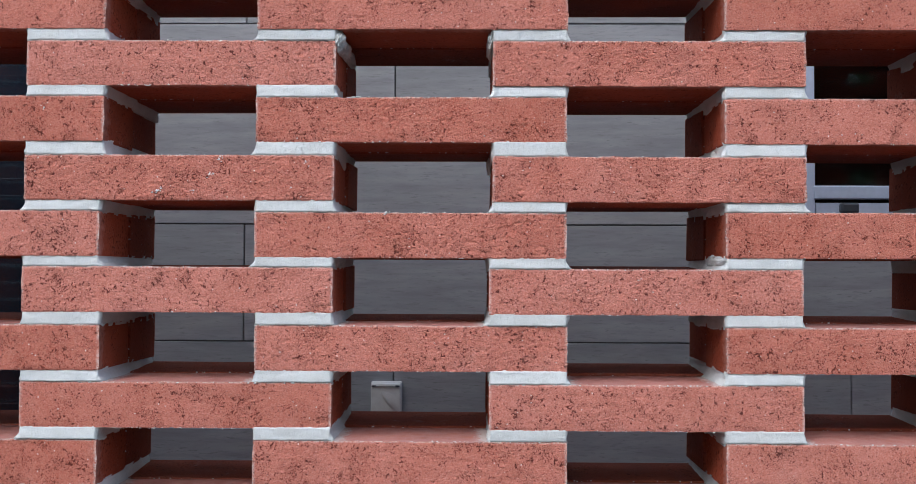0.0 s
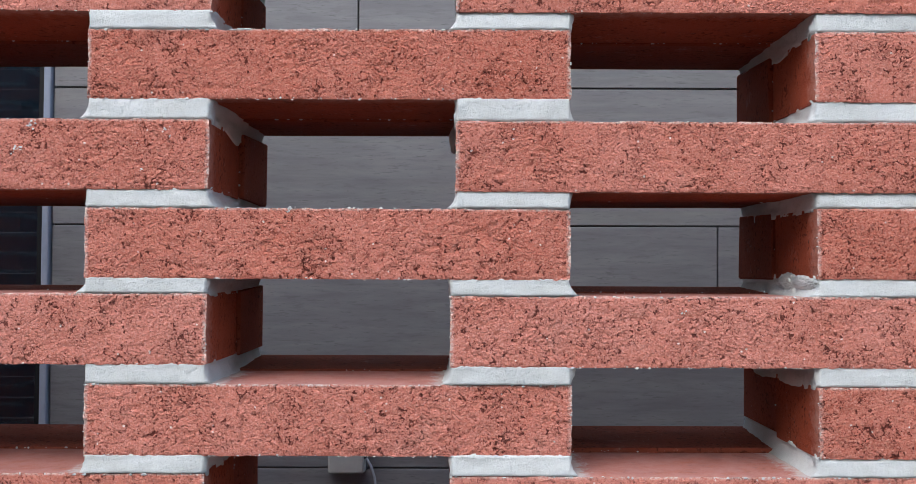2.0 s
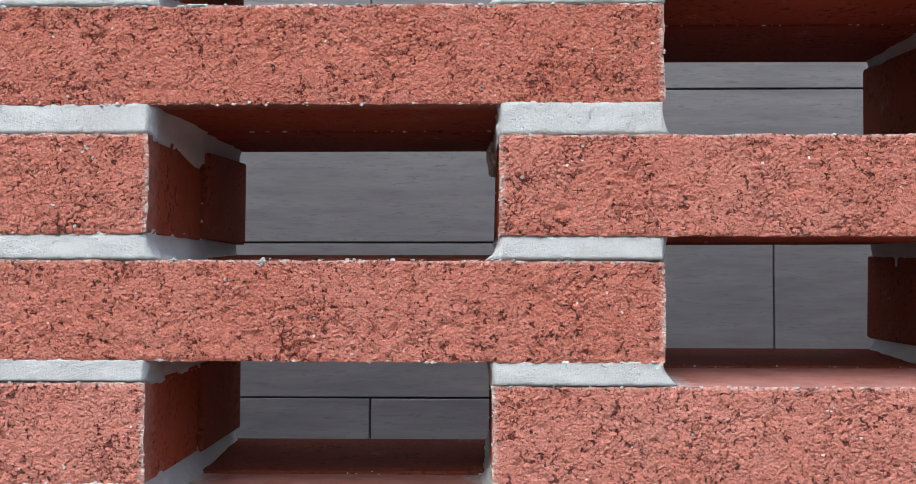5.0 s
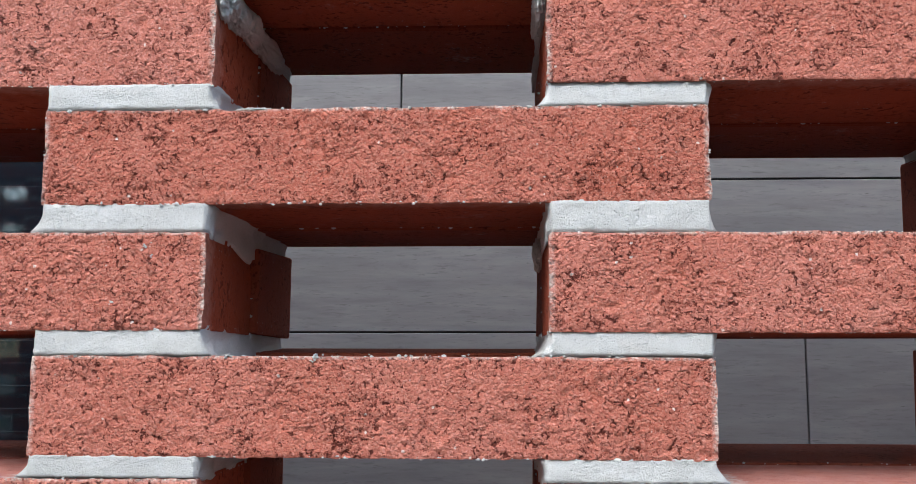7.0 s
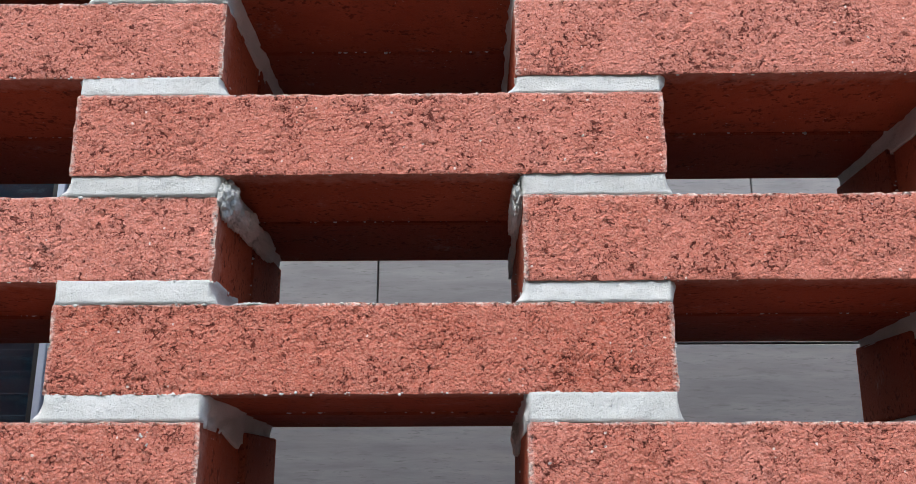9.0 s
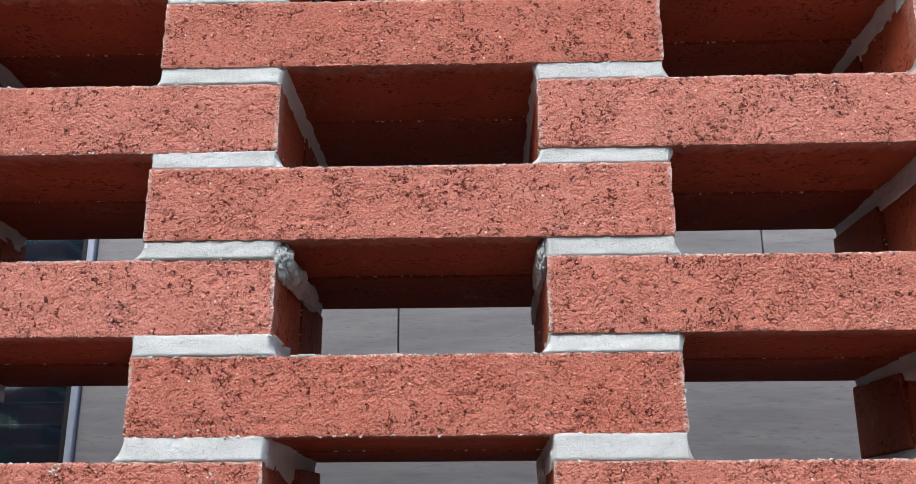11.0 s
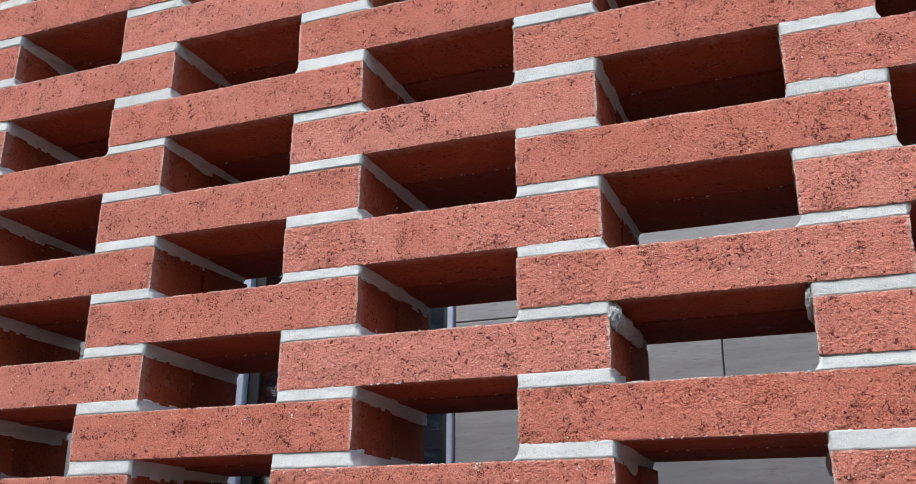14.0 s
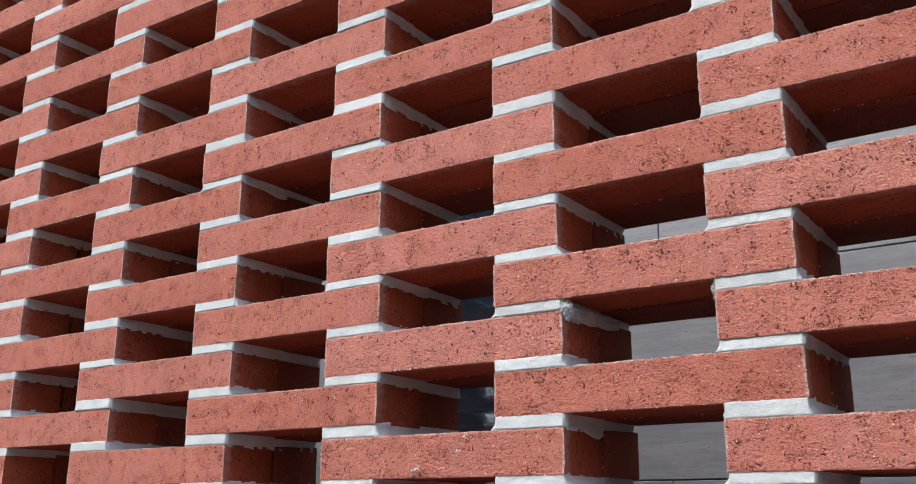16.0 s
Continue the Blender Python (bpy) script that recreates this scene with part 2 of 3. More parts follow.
def panel_material(name):
    """Stone-look cladding with faint horizontal veins."""
    n = Nodes(name)
    v, rnd = n.coords(stretch=(1, 1, 7))
    vein = n.noise(v, 4.5, 6, 0.62, 0.4)
    fine = n.noise(v, 22, 4, 0.6, 0.3)
    color = n.mix(n.ramp(vein, 0.35, 0.65), (0.255, 0.258, 0.275, 1), (0.340, 0.344, 0.358, 1))
    color = n.mix(n.ramp(fine, 0.56, 0.74, 0, 0.5), color, (0.17, 0.17, 0.175, 1))
    dash = n.noise(v, 34, 3, 0.6, 0.5)
    color = n.mix(n.math("MULTIPLY", n.ramp(dash, 0.60, 0.72), n.ramp(vein, 0.40, 0.60, 0.15, 0.75)), color, (0.13, 0.13, 0.135, 1))
    color = n.mix(n.ramp(n.noise(v, 2.0, 3), 0.55, 0.75, 0, 0.35), color, (0.40, 0.385, 0.36, 1))
    hsv = n.add("ShaderNodeHueSaturation", Color=color, Value=n.ramp(rnd, 0, 1, 0.95, 1.05))
    return n.finish(hsv.outputs[0], n.ramp(fine, 0.3, 0.7, 0.42, 0.6), n.bump(fine, 0.0006, 0.5))


def plain_material(name, color, rough, metal=0.0, scale=40.0, vary=0.12, bump=0.0004, spec=0.4):
    n = Nodes(name)
    v, rnd = n.coords()
    dark = tuple(c * (1 - vary) for c in color) + (1,)
    light = tuple(min(1.0, c * (1 + vary)) for c in color) + (1,)
    f = n.noise(v, scale, 4)
    return n.finish(n.mix(n.ramp(f, 0.3, 0.7), dark, light), rough, n.bump(n.noise(v, scale * 8, 2), bump, 0.5), metal, spec)


def glass_material(name, mirror):
    """A thin coated pane: part mirror, part clear."""
    n = Nodes(name)
    n.tree.nodes.remove(n.bsdf)
    gloss = n.add("ShaderNodeBsdfGlossy", Roughness=0.05, Color=(0.92, 0.97, 1.0, 1))
    clear = n.add("ShaderNodeBsdfTransparent", Color=(0.72, 0.80, 0.84, 1))
    fres = n.add("ShaderNodeFresnel", IOR=1.5)
    fac = n.ramp(fres.outputs[0], 0, 1, mirror, 1.0)
    mixer = n.tree.nodes.new("ShaderNodeMixShader")
    n.put(fac, mixer.inputs[0])
    n.put(clear.outputs[0], mixer.inputs[1])
    n.put(gloss.outputs[0], mixer.inputs[2])
    n.put(mixer.outputs[0], n.out.inputs["Surface"])
    return n.mat


def leaf_material(name, a, b):
    n = Nodes(name)
    v, rnd = n.coords(island=True)
    color = n.mix(rnd, a, b)
    color = n.mix(n.ramp(n.noise(v, 30, 2), 0.4, 0.7, 0, 0.4), color, tuple(c * 0.6 for c in a[:3]) + (1,))
    return n.finish(color, 0.5)


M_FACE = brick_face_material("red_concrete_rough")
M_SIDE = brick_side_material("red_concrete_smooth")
M_SIDE_REAR = brick_side_material("red_concrete_rear", dusty=False)
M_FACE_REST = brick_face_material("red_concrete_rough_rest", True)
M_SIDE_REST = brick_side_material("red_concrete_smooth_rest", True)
M_MORTAR = mortar_material("pale_mortar")
M_MORTAR_REST = mortar_material("pale_mortar_rest", True)
M_PANEL = panel_material("stone_cladding")
M_BACKING = plain_material("dark_backing", (0.13, 0.13, 0.135), 0.8)
M_RENDER = plain_material("grey_render", (0.40, 0.39, 0.38), 0.85, scale=12)
M_FRAME = plain_material("blue_grey_aluminium", (0.44, 0.50, 0.62), 0.40, 0.0, 60, 0.05)
M_RUBBER_SHADE = plain_material("black_rubber_gap_shade", (0.012, 0.013, 0.015), 0.6)
M_BLIND = plain_material("navy_blind", (0.018, 0.052, 0.088), 0.45, 0.0, 30, 0.15)
M_GLASS = glass_material("coated_glass", 0.085)
M_GLASS_DIM = glass_material("dim_glass", 0.015)
M_ROOM = plain_material("dark_room_shell", (0.10, 0.10, 0.10), 0.9, scale=8)
M_PLASTIC = plain_material("ivory_plastic", (0.66, 0.66, 0.63), 0.45, 0.0, 60, 0.05)
M_CABLE = plain_material("white_cable", (0.62, 0.66, 0.74), 0.5)
M_DARK = plain_material("dark_plastic", (0.05, 0.055, 0.065), 0.5)
M_PAVING = plain_material("dark_gravel_path", (0.075, 0.072, 0.068), 0.95, 0.0, 30, 0.3, 0.004)
M_BARK = plain_material("bark", (0.12, 0.09, 0.065), 0.95, 0.0, 30, 0.35, 0.01)
M_LEAF = leaf_material("tree_leaf", (0.05, 0.11, 0.025, 1), (0.11, 0.19, 0.04, 1))
M_WEED = leaf_material("weed_leaf", (0.07, 0.22, 0.03, 1), (0.10, 0.28, 0.04, 1))

# ---- mesh helpers ----


def mesh_from(name, verts, faces, mats, slots=None, smooth=None):
    me = bpy.data.meshes.new(name)
    me.from_pydata([tuple(v) for v in verts], [], faces)
    for m in mats:
        me.materials.append(m)
    if slots is not None:
        me.polygons.foreach_set("material_index", slots)
    if smooth is not None:
        me.polygons.foreach_set("use_smooth", smooth)
    me.update()
    return me


def box_into(verts, faces, x0, x1, y0, y1, z0, z1):
    k = len(verts)
    verts += [(x0, y0, z0), (x1, y0, z0), (x1, y1, z0), (x0, y1, z0), (x0, y0, z1), (x1, y0, z1), (x1, y1, z1), (x0, y1, z1)]
    faces += [[k, k + 1, k + 5, k + 4], [k + 1, k + 2, k + 6, k + 5], [k + 2, k + 3, k + 7, k + 6], [k + 3, k, k + 4, k + 7],
              [k + 4, k + 5, k + 6, k + 7], [k + 3, k + 2, k + 1, k]]


def part(name, bm, material, parent, label=""):
    me = bpy.data.meshes.new(name)
    bm.to_mesh(me)
    bm.free()
    me.materials.append(material)
    ob = new(name, me)
    ob.parent = parent
    return tagged(ob, label)


def box_bm(x0, x1, y0, y1, z0, z1, bevel=0.0, seg=2):
    bm = bmesh.new()
    bmesh.ops.create_cube(bm, size=1.0)
    for v in bm.verts:
        v.co = ((x0 + x1) / 2 + v.co.x * (x1 - x0), (y0 + y1) / 2 + v.co.y * (y1 - y0), (z0 + z1) / 2 + v.co.z * (z1 - z0))
    if bevel:
        bmesh.ops.bevel(bm, geom=bm.edges[:], offset=bevel, segments=seg, affect="EDGES", profile=0.5)
    return bm


def tube_bm(points, radius, sides=8):
    bm = bmesh.new()
    rings = []
    pts = [Vector(p) for p in points]
    for i, p in enumerate(pts):
        d = (pts[min(i + 1, len(pts) - 1)] - pts[max(i - 1, 0)]).normalized()
        a = d.orthogonal().normalized()
        b = d.cross(a)
        r = radius[i] if isinstance(radius, (list, tuple)) else radius
        rings.append([bm.verts.new(p + r * (math.cos(u) * a + math.sin(u) * b)) for u in (2 * math.pi * k / sides for k in range(sides))])
    for r0, r1 in zip(rings, rings[1:]):
        for k in range(sides):
            bm.faces.new((r0[k], r0[(k + 1) % sides], r1[(k + 1) % sides], r1[k])).smooth = True
    bm.faces.new(rings[0])
    bm.faces.new(rings[-1])
    bmesh.ops.recalc_face_normals(bm, faces=bm.faces[:])
    return bm


# ---- plan, in metres ----
LENGTH, HIGH, PITCH_X, PITCH_Z, Z_ROW = 0.388, 0.0568, 0.5825, 0.0709, 1.600
FRONT, REAR0, REAR1 = 0.103, 0.1070, 0.210      # two leaves of brick
JOINT = PITCH_Z - HIGH
ROWS_LOW, ROWS_HIGH = -22, 23
BACK = 1.507                                   # face of the cladding behind
# stretch in which bricks are laid singly: rows, and brick numbers along the wall
NEAR_ROWS, NEAR_X = (-7, 15), (-1.95, 1.05)

# ---- ground ----
verts, faces = [], []
box_into(verts, faces, -400, 400, -400, 400, -0.3, 0.0)
ground = tagged(new("ground", mesh_from("ground", verts, faces, [M_PAVING])), "dark gravel ground around the building", "ground", kind="structure")

# ---- building behind the screen ----
WIN_L = (-1.53, -0.671, 0.117, 2.777)          # x0, x1, z0, z1
WIN_R = (1.200, 2.32, 1.569, 2.460)
wall = tagged(new("wall_north"), "grey stone-look clad facade with thin dark joints", "wall", kind="structure")


def wall_backing():
    """The wall behind the cladding, with both openings cut through."""
    xs = [-7, WIN_L[0], WIN_L[1], WIN_R[0], WIN_R[1], 7]
    verts, faces = [], []
    y0, y1 = BACK + 0.022, BACK + 0.25
    for a, b, win in ((xs[0], xs[1], None), (xs[1], xs[2], WIN_L), (xs[2], xs[3], None), (xs[3], xs[4], WIN_R), (xs[4], xs[5], None)):
        if win is None:
            box_into(verts, faces, a, b, y0, y1, 0, 5.2)
        else:
            box_into(verts, faces, a, b, y0, y1, 0, win[2])
            box_into(verts, faces, a, b, y0, y1, win[3], 5.2)
    ob = new("backing", mesh_from("backing", verts, faces, [M_BACKING]))
    ob.parent = wall


wall_backing()


def window(name, label, win, f_left=0.028, f_right=0.028):
    x0, x1, z0, z1 = win
    y = BACK
    w = tagged(new(name), label, "window", kind="structure")
    f = 0.028
    for nm, b in (("frame_side", (x0, x0 + f_left, z0, z1)), ("frame_side", (x1 - f_right, x1, z0, z1)),
                  ("frame_rail", (x0 + f_left, x1 - f_right, z0, z0 + f)), ("frame_rail", (x0 + f_left, x1 - f_right, z1 - f, z1))):
        part(nm, box_bm(b[0] + 0.001, b[1] - 0.001, y - 0.012, y + 0.09, b[2] + 0.001, b[3] - 0.001, 0.003), M_FRAME, w)
    return w


def left_window():
    x0, x1, z0, z1 = WIN_L
    w = window("window_1", "tall window with navy louvre blind behind reflecting glass", WIN_L, 0.182, 0.019)
    y = BACK
    x0 += 0.154
    # rubber gaskets along both upright edges of the pane
    part("gasket", box_bm(x1 - 0.038, x1 - 0.020, y + 0.012, y + 0.03, z0 + 0.03, z1 - 0.03), M_RUBBER_SHADE, w)
    part("gasket", box_bm(x0 + 0.029, x0 + 0.066, y + 0.012, y + 0.03, z0 + 0.03, z1 - 0.03), M_RUBBER_SHADE, w)
    pane = part("pane", box_bm(x0 + 0.030, x1 - 0.021, y + 0.020, y + 0.024, z0 + 0.03, z1 - 0.03), M_GLASS, w)
    pane.visible_shadow = False
    slat = None
    z = z0 + 0.06
    while z < z1 - 0.06:
        if slat is None:
            bm = box_bm(x0 + 0.045, x1 - 0.045, -0.002, 0.002, -0.027, 0.027, 0.0015, 1)
            slat = part("slat", bm, M_BLIND, w)
            slat.matrix_basis = pose(0, y + 0.075, z, 8)
        else:
            o = new("slat", slat.data)
            o.parent = w
            o.matrix_basis = pose(0, y + 0.075, z, 8 + random.uniform(-2, 2))
        z += 0.050
    return w


def right_window():
    x0, x1, z0, z1 = WIN_R
    y = BACK
    w = window("window_2", "dark glazed window in a blue-grey aluminium frame", WIN_R)
    # opening sash inside the outer frame, and a catch on the lower rail
    part("sash_rail", box_bm(x0 + 0.022, x1 - 0.03, y - 0.016, y + 0.05, z0 + 0.0745, z0 + 0.1125, 0.004), M_FRAME, w)
    part("lower_rail", box_bm(x0 + 0.029, x1 - 0.029, y - 0.011, y + 0.06, z0 + 0.0275, z0 + 0.0645, 0.001), M_FRAME, w)
    # black strip in place of the shadow between lower rail and sash rail
    part("gasket", box_bm(x0 + 0.029, x1 - 0.03, y + 0.020, y + 0.04, z0 + 0.0635, z0 + 0.0755), M_RUBBER_SHADE, w)
    part("catch", box_bm(x0 + 0.091, x0 + 0.141, y - 0.036, y - 0.0115, z0 + 0.034, z0 + 0.0635, 0.006), M_DARK, w, "dark plastic window catch")
    pane = part("pane", box_bm(x0 + 0.029, x1 - 0.03, y + 0.010, y + 0.014, z0 + 0.113, z1 - 0.03), M_GLASS_DIM, w)
    pane.visible_shadow = False
    return w


left_window()
right_window()

# a dark room shell with roof, added behind the windows to shut out the sky
verts, faces = [], []
box_into(verts, faces, -6.9, 6.9, 4.5, 4.6, 0, 5.2)
box_into(verts, faces, -7.0, -6.9, BACK + 0.25, 4.6, 0, 5.2)
box_into(verts, faces, 6.9, 7.0, BACK + 0.25, 4.6, 0, 5.2)
tagged(new("wall_room", mesh_from("wall_room", verts, faces, [M_ROOM])), "plain dark grey walls added to close the room", "wall", kind="structure")
verts, faces = [], []
box_into(verts, faces, -7.0, 7.0, BACK + 0.02, 4.6, 5.2, 5.4)
tagged(new("ceiling", mesh_from("ceiling", verts, faces, [M_RENDER])), "plain roof slab added to close the building", "roof", kind="structure")
verts, faces = [], []
box_into(verts, faces, -6.9, 6.9, BACK + 0.25, 4.5, 0.004, 0.05)
tagged(new("floor", mesh_from("floor", verts, faces, [M_ROOM])), "plain dark grey floor added to close the room", "floor", kind="structure")


def cladding():
    """Rows of panels: one low row and two high rows repeat; uprights shift by a third from row to row."""
    lines = []
    z = 0.9995 - 2 * 0.897
    while z < 5.2:
        lines += [(z, z + 0.241, 0.0535), (z + 0.241, z + 0.570, -0.3685), (z + 0.570, z + 0.897, 0.479)]
        z += 0.897
    gap, thick = 0.0036, 0.018
    made = {}
    for z0, z1, x_at in lines:
        z0, z1 = max(z0, 0.01), min(z1, 5.19)
        if z1 - z0 < 0.05:
            continue
        x = x_at - 1.2745 * 6
        while x < 7:
            spans = [(max(x, -6.95), min(x + 1.2745, 6.95), z0, z1)]
            x += 1.2745
            for wx0, wx1, wz0, wz1 in (WIN_L, WIN_R):
                cut = []
                for a, b, c, d in spans:
                    if b <= wx0 or a >= wx1 or d <= wz0 + 0.02 or c >= wz1 - 0.02:
                        cut.append((a, b, c, d))
                        continue
                    if a < wx0:
                        cut.append((a, wx0 - 0.001, c, d))
                    if b > wx1:
                        cut.append((wx1 + 0.001, b, c, d))
                    if c < wz0 - 0.02:
                        cut.append((max(a, wx0), min(b, wx1), c, wz0))
                    if d > wz1 + 0.02:
                        cut.append((max(a, wx0), min(b, wx1), wz1, d))
                spans = cut
            for a, b, c, d in spans:
                if b - a < 0.02 or d - c < 0.02:
                    continue
                w, h = round(b - a - gap, 4), round(d - c - gap, 4)
                if (w, h) not in made:
                    bm = box_bm(0, w, 0, thick, 0, h, 0.0012, 1)
                    me = bpy.data.meshes.new("panel")
                    bm.to_mesh(me)
                    bm.free()
                    me.materials.append(M_PANEL)
                    made[(w, h)] = me
                o = new("panel", made[(w, h)])
                o.parent = wall
                o.location = (a + gap / 2, BACK + random.uniform(0, 0.0012), c + gap / 2)


cladding()


def junction_box():
    """Pale plastic box with a flat cover and a fan imitating a highlight, screwed to the cladding, with a thin cable.
    """
    base = tagged(new("junction_box"), "pale ivory plastic junction box on the cladding", "junction box")
    base.location = (-0.007, BACK, 0.994)
    base.scale = (1.08, 1.0, 1.06)
    part("body", box_bm(0, 0.079, -0.022, -0.0002, 0, 0.130, 0.003), M_PLASTIC, base)
    cover = part("cover", box_bm(0.0015, 0.0775, -0.046, -0.0222, 0.0015, 0.1285, 0.0045, 3), M_PLASTIC, base)
    # fan shaped to imitate a patch of light on the lid: its curved upper edge lies flush, its straight lower edge
    # stands proud
    bm = bmesh.new()
    arc = [(0.027, 0.107), (0.040, 0.1075), (0.052, 0.105), (0.062, 0.098), (0.069, 0.087), (0.0735, 0.070), (0.0745, 0.052)]
    rim = [bm.verts.new((x, -0.0458, z)) for x, z in arc]
    low = [bm.verts.new((0.027 + 0.0475 * k / 6, -0.0462 - 0.0036 * math.sin(math.pi * k / 6) ** 0.7, 0.107 - 0.055 * k / 6 - 0.004 * math.sin(math.pi * k / 6))) for k in range(1, 6)]
    line = [rim[0]] + low + [rim[-1]]
    for k in range(6):
        bm.faces.new([v for i, v in enumerate((rim[k], rim[k + 1], line[k + 1], line[k])) if v not in (rim[k], rim[k + 1], line[k + 1], line[k])[:i]]).smooth = True
    foot = [bm.verts.new((v.co.x - 0.004, -0.0458, v.co.z - 0.005)) for v in low]
    under = [rim[0]] + foot + [rim[-1]]
    for k in range(6):
        bm.faces.new([v for i, v in enumerate((line[k], line[k + 1], under[k + 1], under[k])) if v not in (line[k], line[k + 1], under[k + 1], under[k])[:i]])
    bmesh.ops.recalc_face_normals(bm, faces=bm.faces[:])
    part("moulded_fan", bm, M_PLASTIC, cover)
    part("hinge", box_bm(0.012, 0.067, -0.0475, -0.0440, 0.1195, 0.1206, 0.0004), M_DARK, cover)
    for x in (0.004, 0.064):
        part("hinge_knuckle", box_bm(x, x + 0.011, -0.0492, -0.0440, 0.1190, 0.1235, 0.0012), M_DARK, cover)
    pts = [(0.077, -0.030, 0.040), (0.083, -0.032, 0.032), (0.092, -0.030, 0.016), (0.100, -0.026, -0.010), (0.103, -0.018, -0.045),
           (0.100, -0.010, -0.10), (0.096, -0.004, -0.25), (0.095, -0.0035, -0.60), (0.095, -0.0035, -0.885)]
    cable = part("cable", tube_bm(pts, 0.0028), M_CABLE, base, "thin white cable")
    part("cable_gland", tube_bm([(0.074, -0.029, 0.045), (0.082, -0.032, 0.033)], 0.0046), M_DARK, cable)


junction_box()


# ---- planting in front ----
def leaf_cloud(rng, center, radius, count, size, verts, faces, squash=0.8):
    for _ in range(count):
        d = Vector((rng.gauss(0, 1), rng.gauss(0, 1), rng.gauss(0, 1))).normalized()
        p = Vector(center) + Vector((d.x, d.y, d.z * squash)) * radius * rng.random() ** 0.4
        a = Vector((rng.gauss(0, 1), rng.gauss(0, 1), rng.gauss(0, 0.6))).normalized()
        b = a.orthogonal().normalized()
        s = size * rng.uniform(0.6, 1.3)
        k = len(verts)
        verts += [p - a * s, p + b * s * 0.45, p + a * s, p - b * s * 0.45]
        faces.append([k, k + 1, k + 2, k + 3])


def tree(x, y, high, seed):
    rng = random.Random(seed)
    t = tagged(new("tree"), "leafy green garden tree with a slim trunk", "tree", "garden trees")
    t.location = (x, y, 0)
    top = high * 0.62
    part("trunk", tube_bm([(0, 0, -0.05), (0.05, 0, top * 0.4), (-0.04, 0.06, top * 0.75), (0.02, 0.02, top)], [0.13, 0.10, 0.075, 0.04], 10), M_BARK, t)
    verts, faces = [], []
    for _ in range(9):
        ang, r = rng.uniform(0, 6.28), rng.uniform(0.5, 1.5)
        tip = (r * math.cos(ang), r * math.sin(ang), high * rng.uniform(0.45, 0.85))
        part("limb", tube_bm([(0, 0.02, top * rng.uniform(0.45, 0.9)), (tip[0] * 0.5, tip[1] * 0.5, tip[2] - 0.35), tip], [0.05, 0.035, 0.015], 6), M_BARK, t)
        leaf_cloud(rng, tip, rng.uniform(0.7, 1.2), 700, 0.07, verts, faces)
    me = mesh_from("crown", verts, faces, [M_LEAF])
    ob = new("crown", me)
    ob.parent = t


for x, y, h, s in ((-8.5, -6.0, 4.6, 1), (-5.2, -8.5, 5.4, 2), (-1.5, -9.5, 5.0, 3), (2.6, -9.0, 5.2, 4), (6.0, -7.5, 4.8, 5)):
    tree(x, y, h, s)


def hedge():
    rng = random.Random(21)
    h = tagged(new("hedge"), "tall dense green garden hedge", "hedge")
    h.location = (-2.0, -6.2, 0)
    verts, faces = [], []
    for i in range(34):
        x = -14 + i * 0.66
        part("stem", tube_bm([(x, 0, -0.03), (x + rng.uniform(-0.1, 0.1), rng.uniform(-0.1, 0.1), 2.9)], [0.03, 0.012], 6), M_BARK, h)
        for z in (0.45, 1.05, 1.65, 2.2, 2.8, 3.4, 4.0, 4.5):
            leaf_cloud(rng, (x + rng.uniform(-0.2, 0.2), rng.uniform(-0.15, 0.15), z), 0.55, 240, 0.055, verts, faces)
    o = new("foliage", mesh_from("foliage", verts, faces, [M_LEAF]))
    o.parent = h


hedge()


def weed():
    """A thin self-sown plant whose tip reaches up before the screen."""
    rng = random.Random(8)
    w = tagged(new("weed"), "thin green weed growing up before the brickwork", "plant")
    w.location = (0.765, -0.05, 0.0)
    pts = [(0, 0, -0.02), (0.01, -0.02, 0.4), (-0.01, -0.01, 0.8), (0.0, -0.005, 1.185)]
    stem = part("stem", tube_bm(pts, [0.004, 0.0035, 0.003, 0.0015], 6), M_WEED, w)
    for i in range(14):
        z = 0.30 + i * 0.068
        ang = i * 2.4
        bm = bmesh.new()
        d = Vector((math.cos(ang), math.sin(ang) * 0.4 - 0.35, 0.25)).normalized()
        side = d.cross(Vector((0, 0, 1))).normalized()
        rows = []
        ln = rng.uniform(0.03, 0.05)
        for k in range(6):
            u = k / 5
            wd = 0.011 * math.sin(math.pi * min(0.98, u * 0.9 + 0.08))
            c = d * ln * u + Vector((0, 0, -0.02 * u * u))
            rows.append((bm.verts.new(c - side * wd), bm.verts.new(c - Vector((0, 0, 0.002))), bm.verts.new(c + side * wd)))
        for r0, r1 in zip(rows, rows[1:]):
            bm.faces.new((r0[0], r0[1], r1[1], r1[0]))
            bm.faces.new((r0[1], r0[2], r1[2], r1[1]))
        o = part("leaf", bm, M_WEED, stem)
        o.location = (0, -0.01, z)


weed()

# ---- the pierced brick screen ----
screen = tagged(new("wall_screen"), "pierced red concrete brick screen with thick pale mortar joints", "wall", kind="structure")


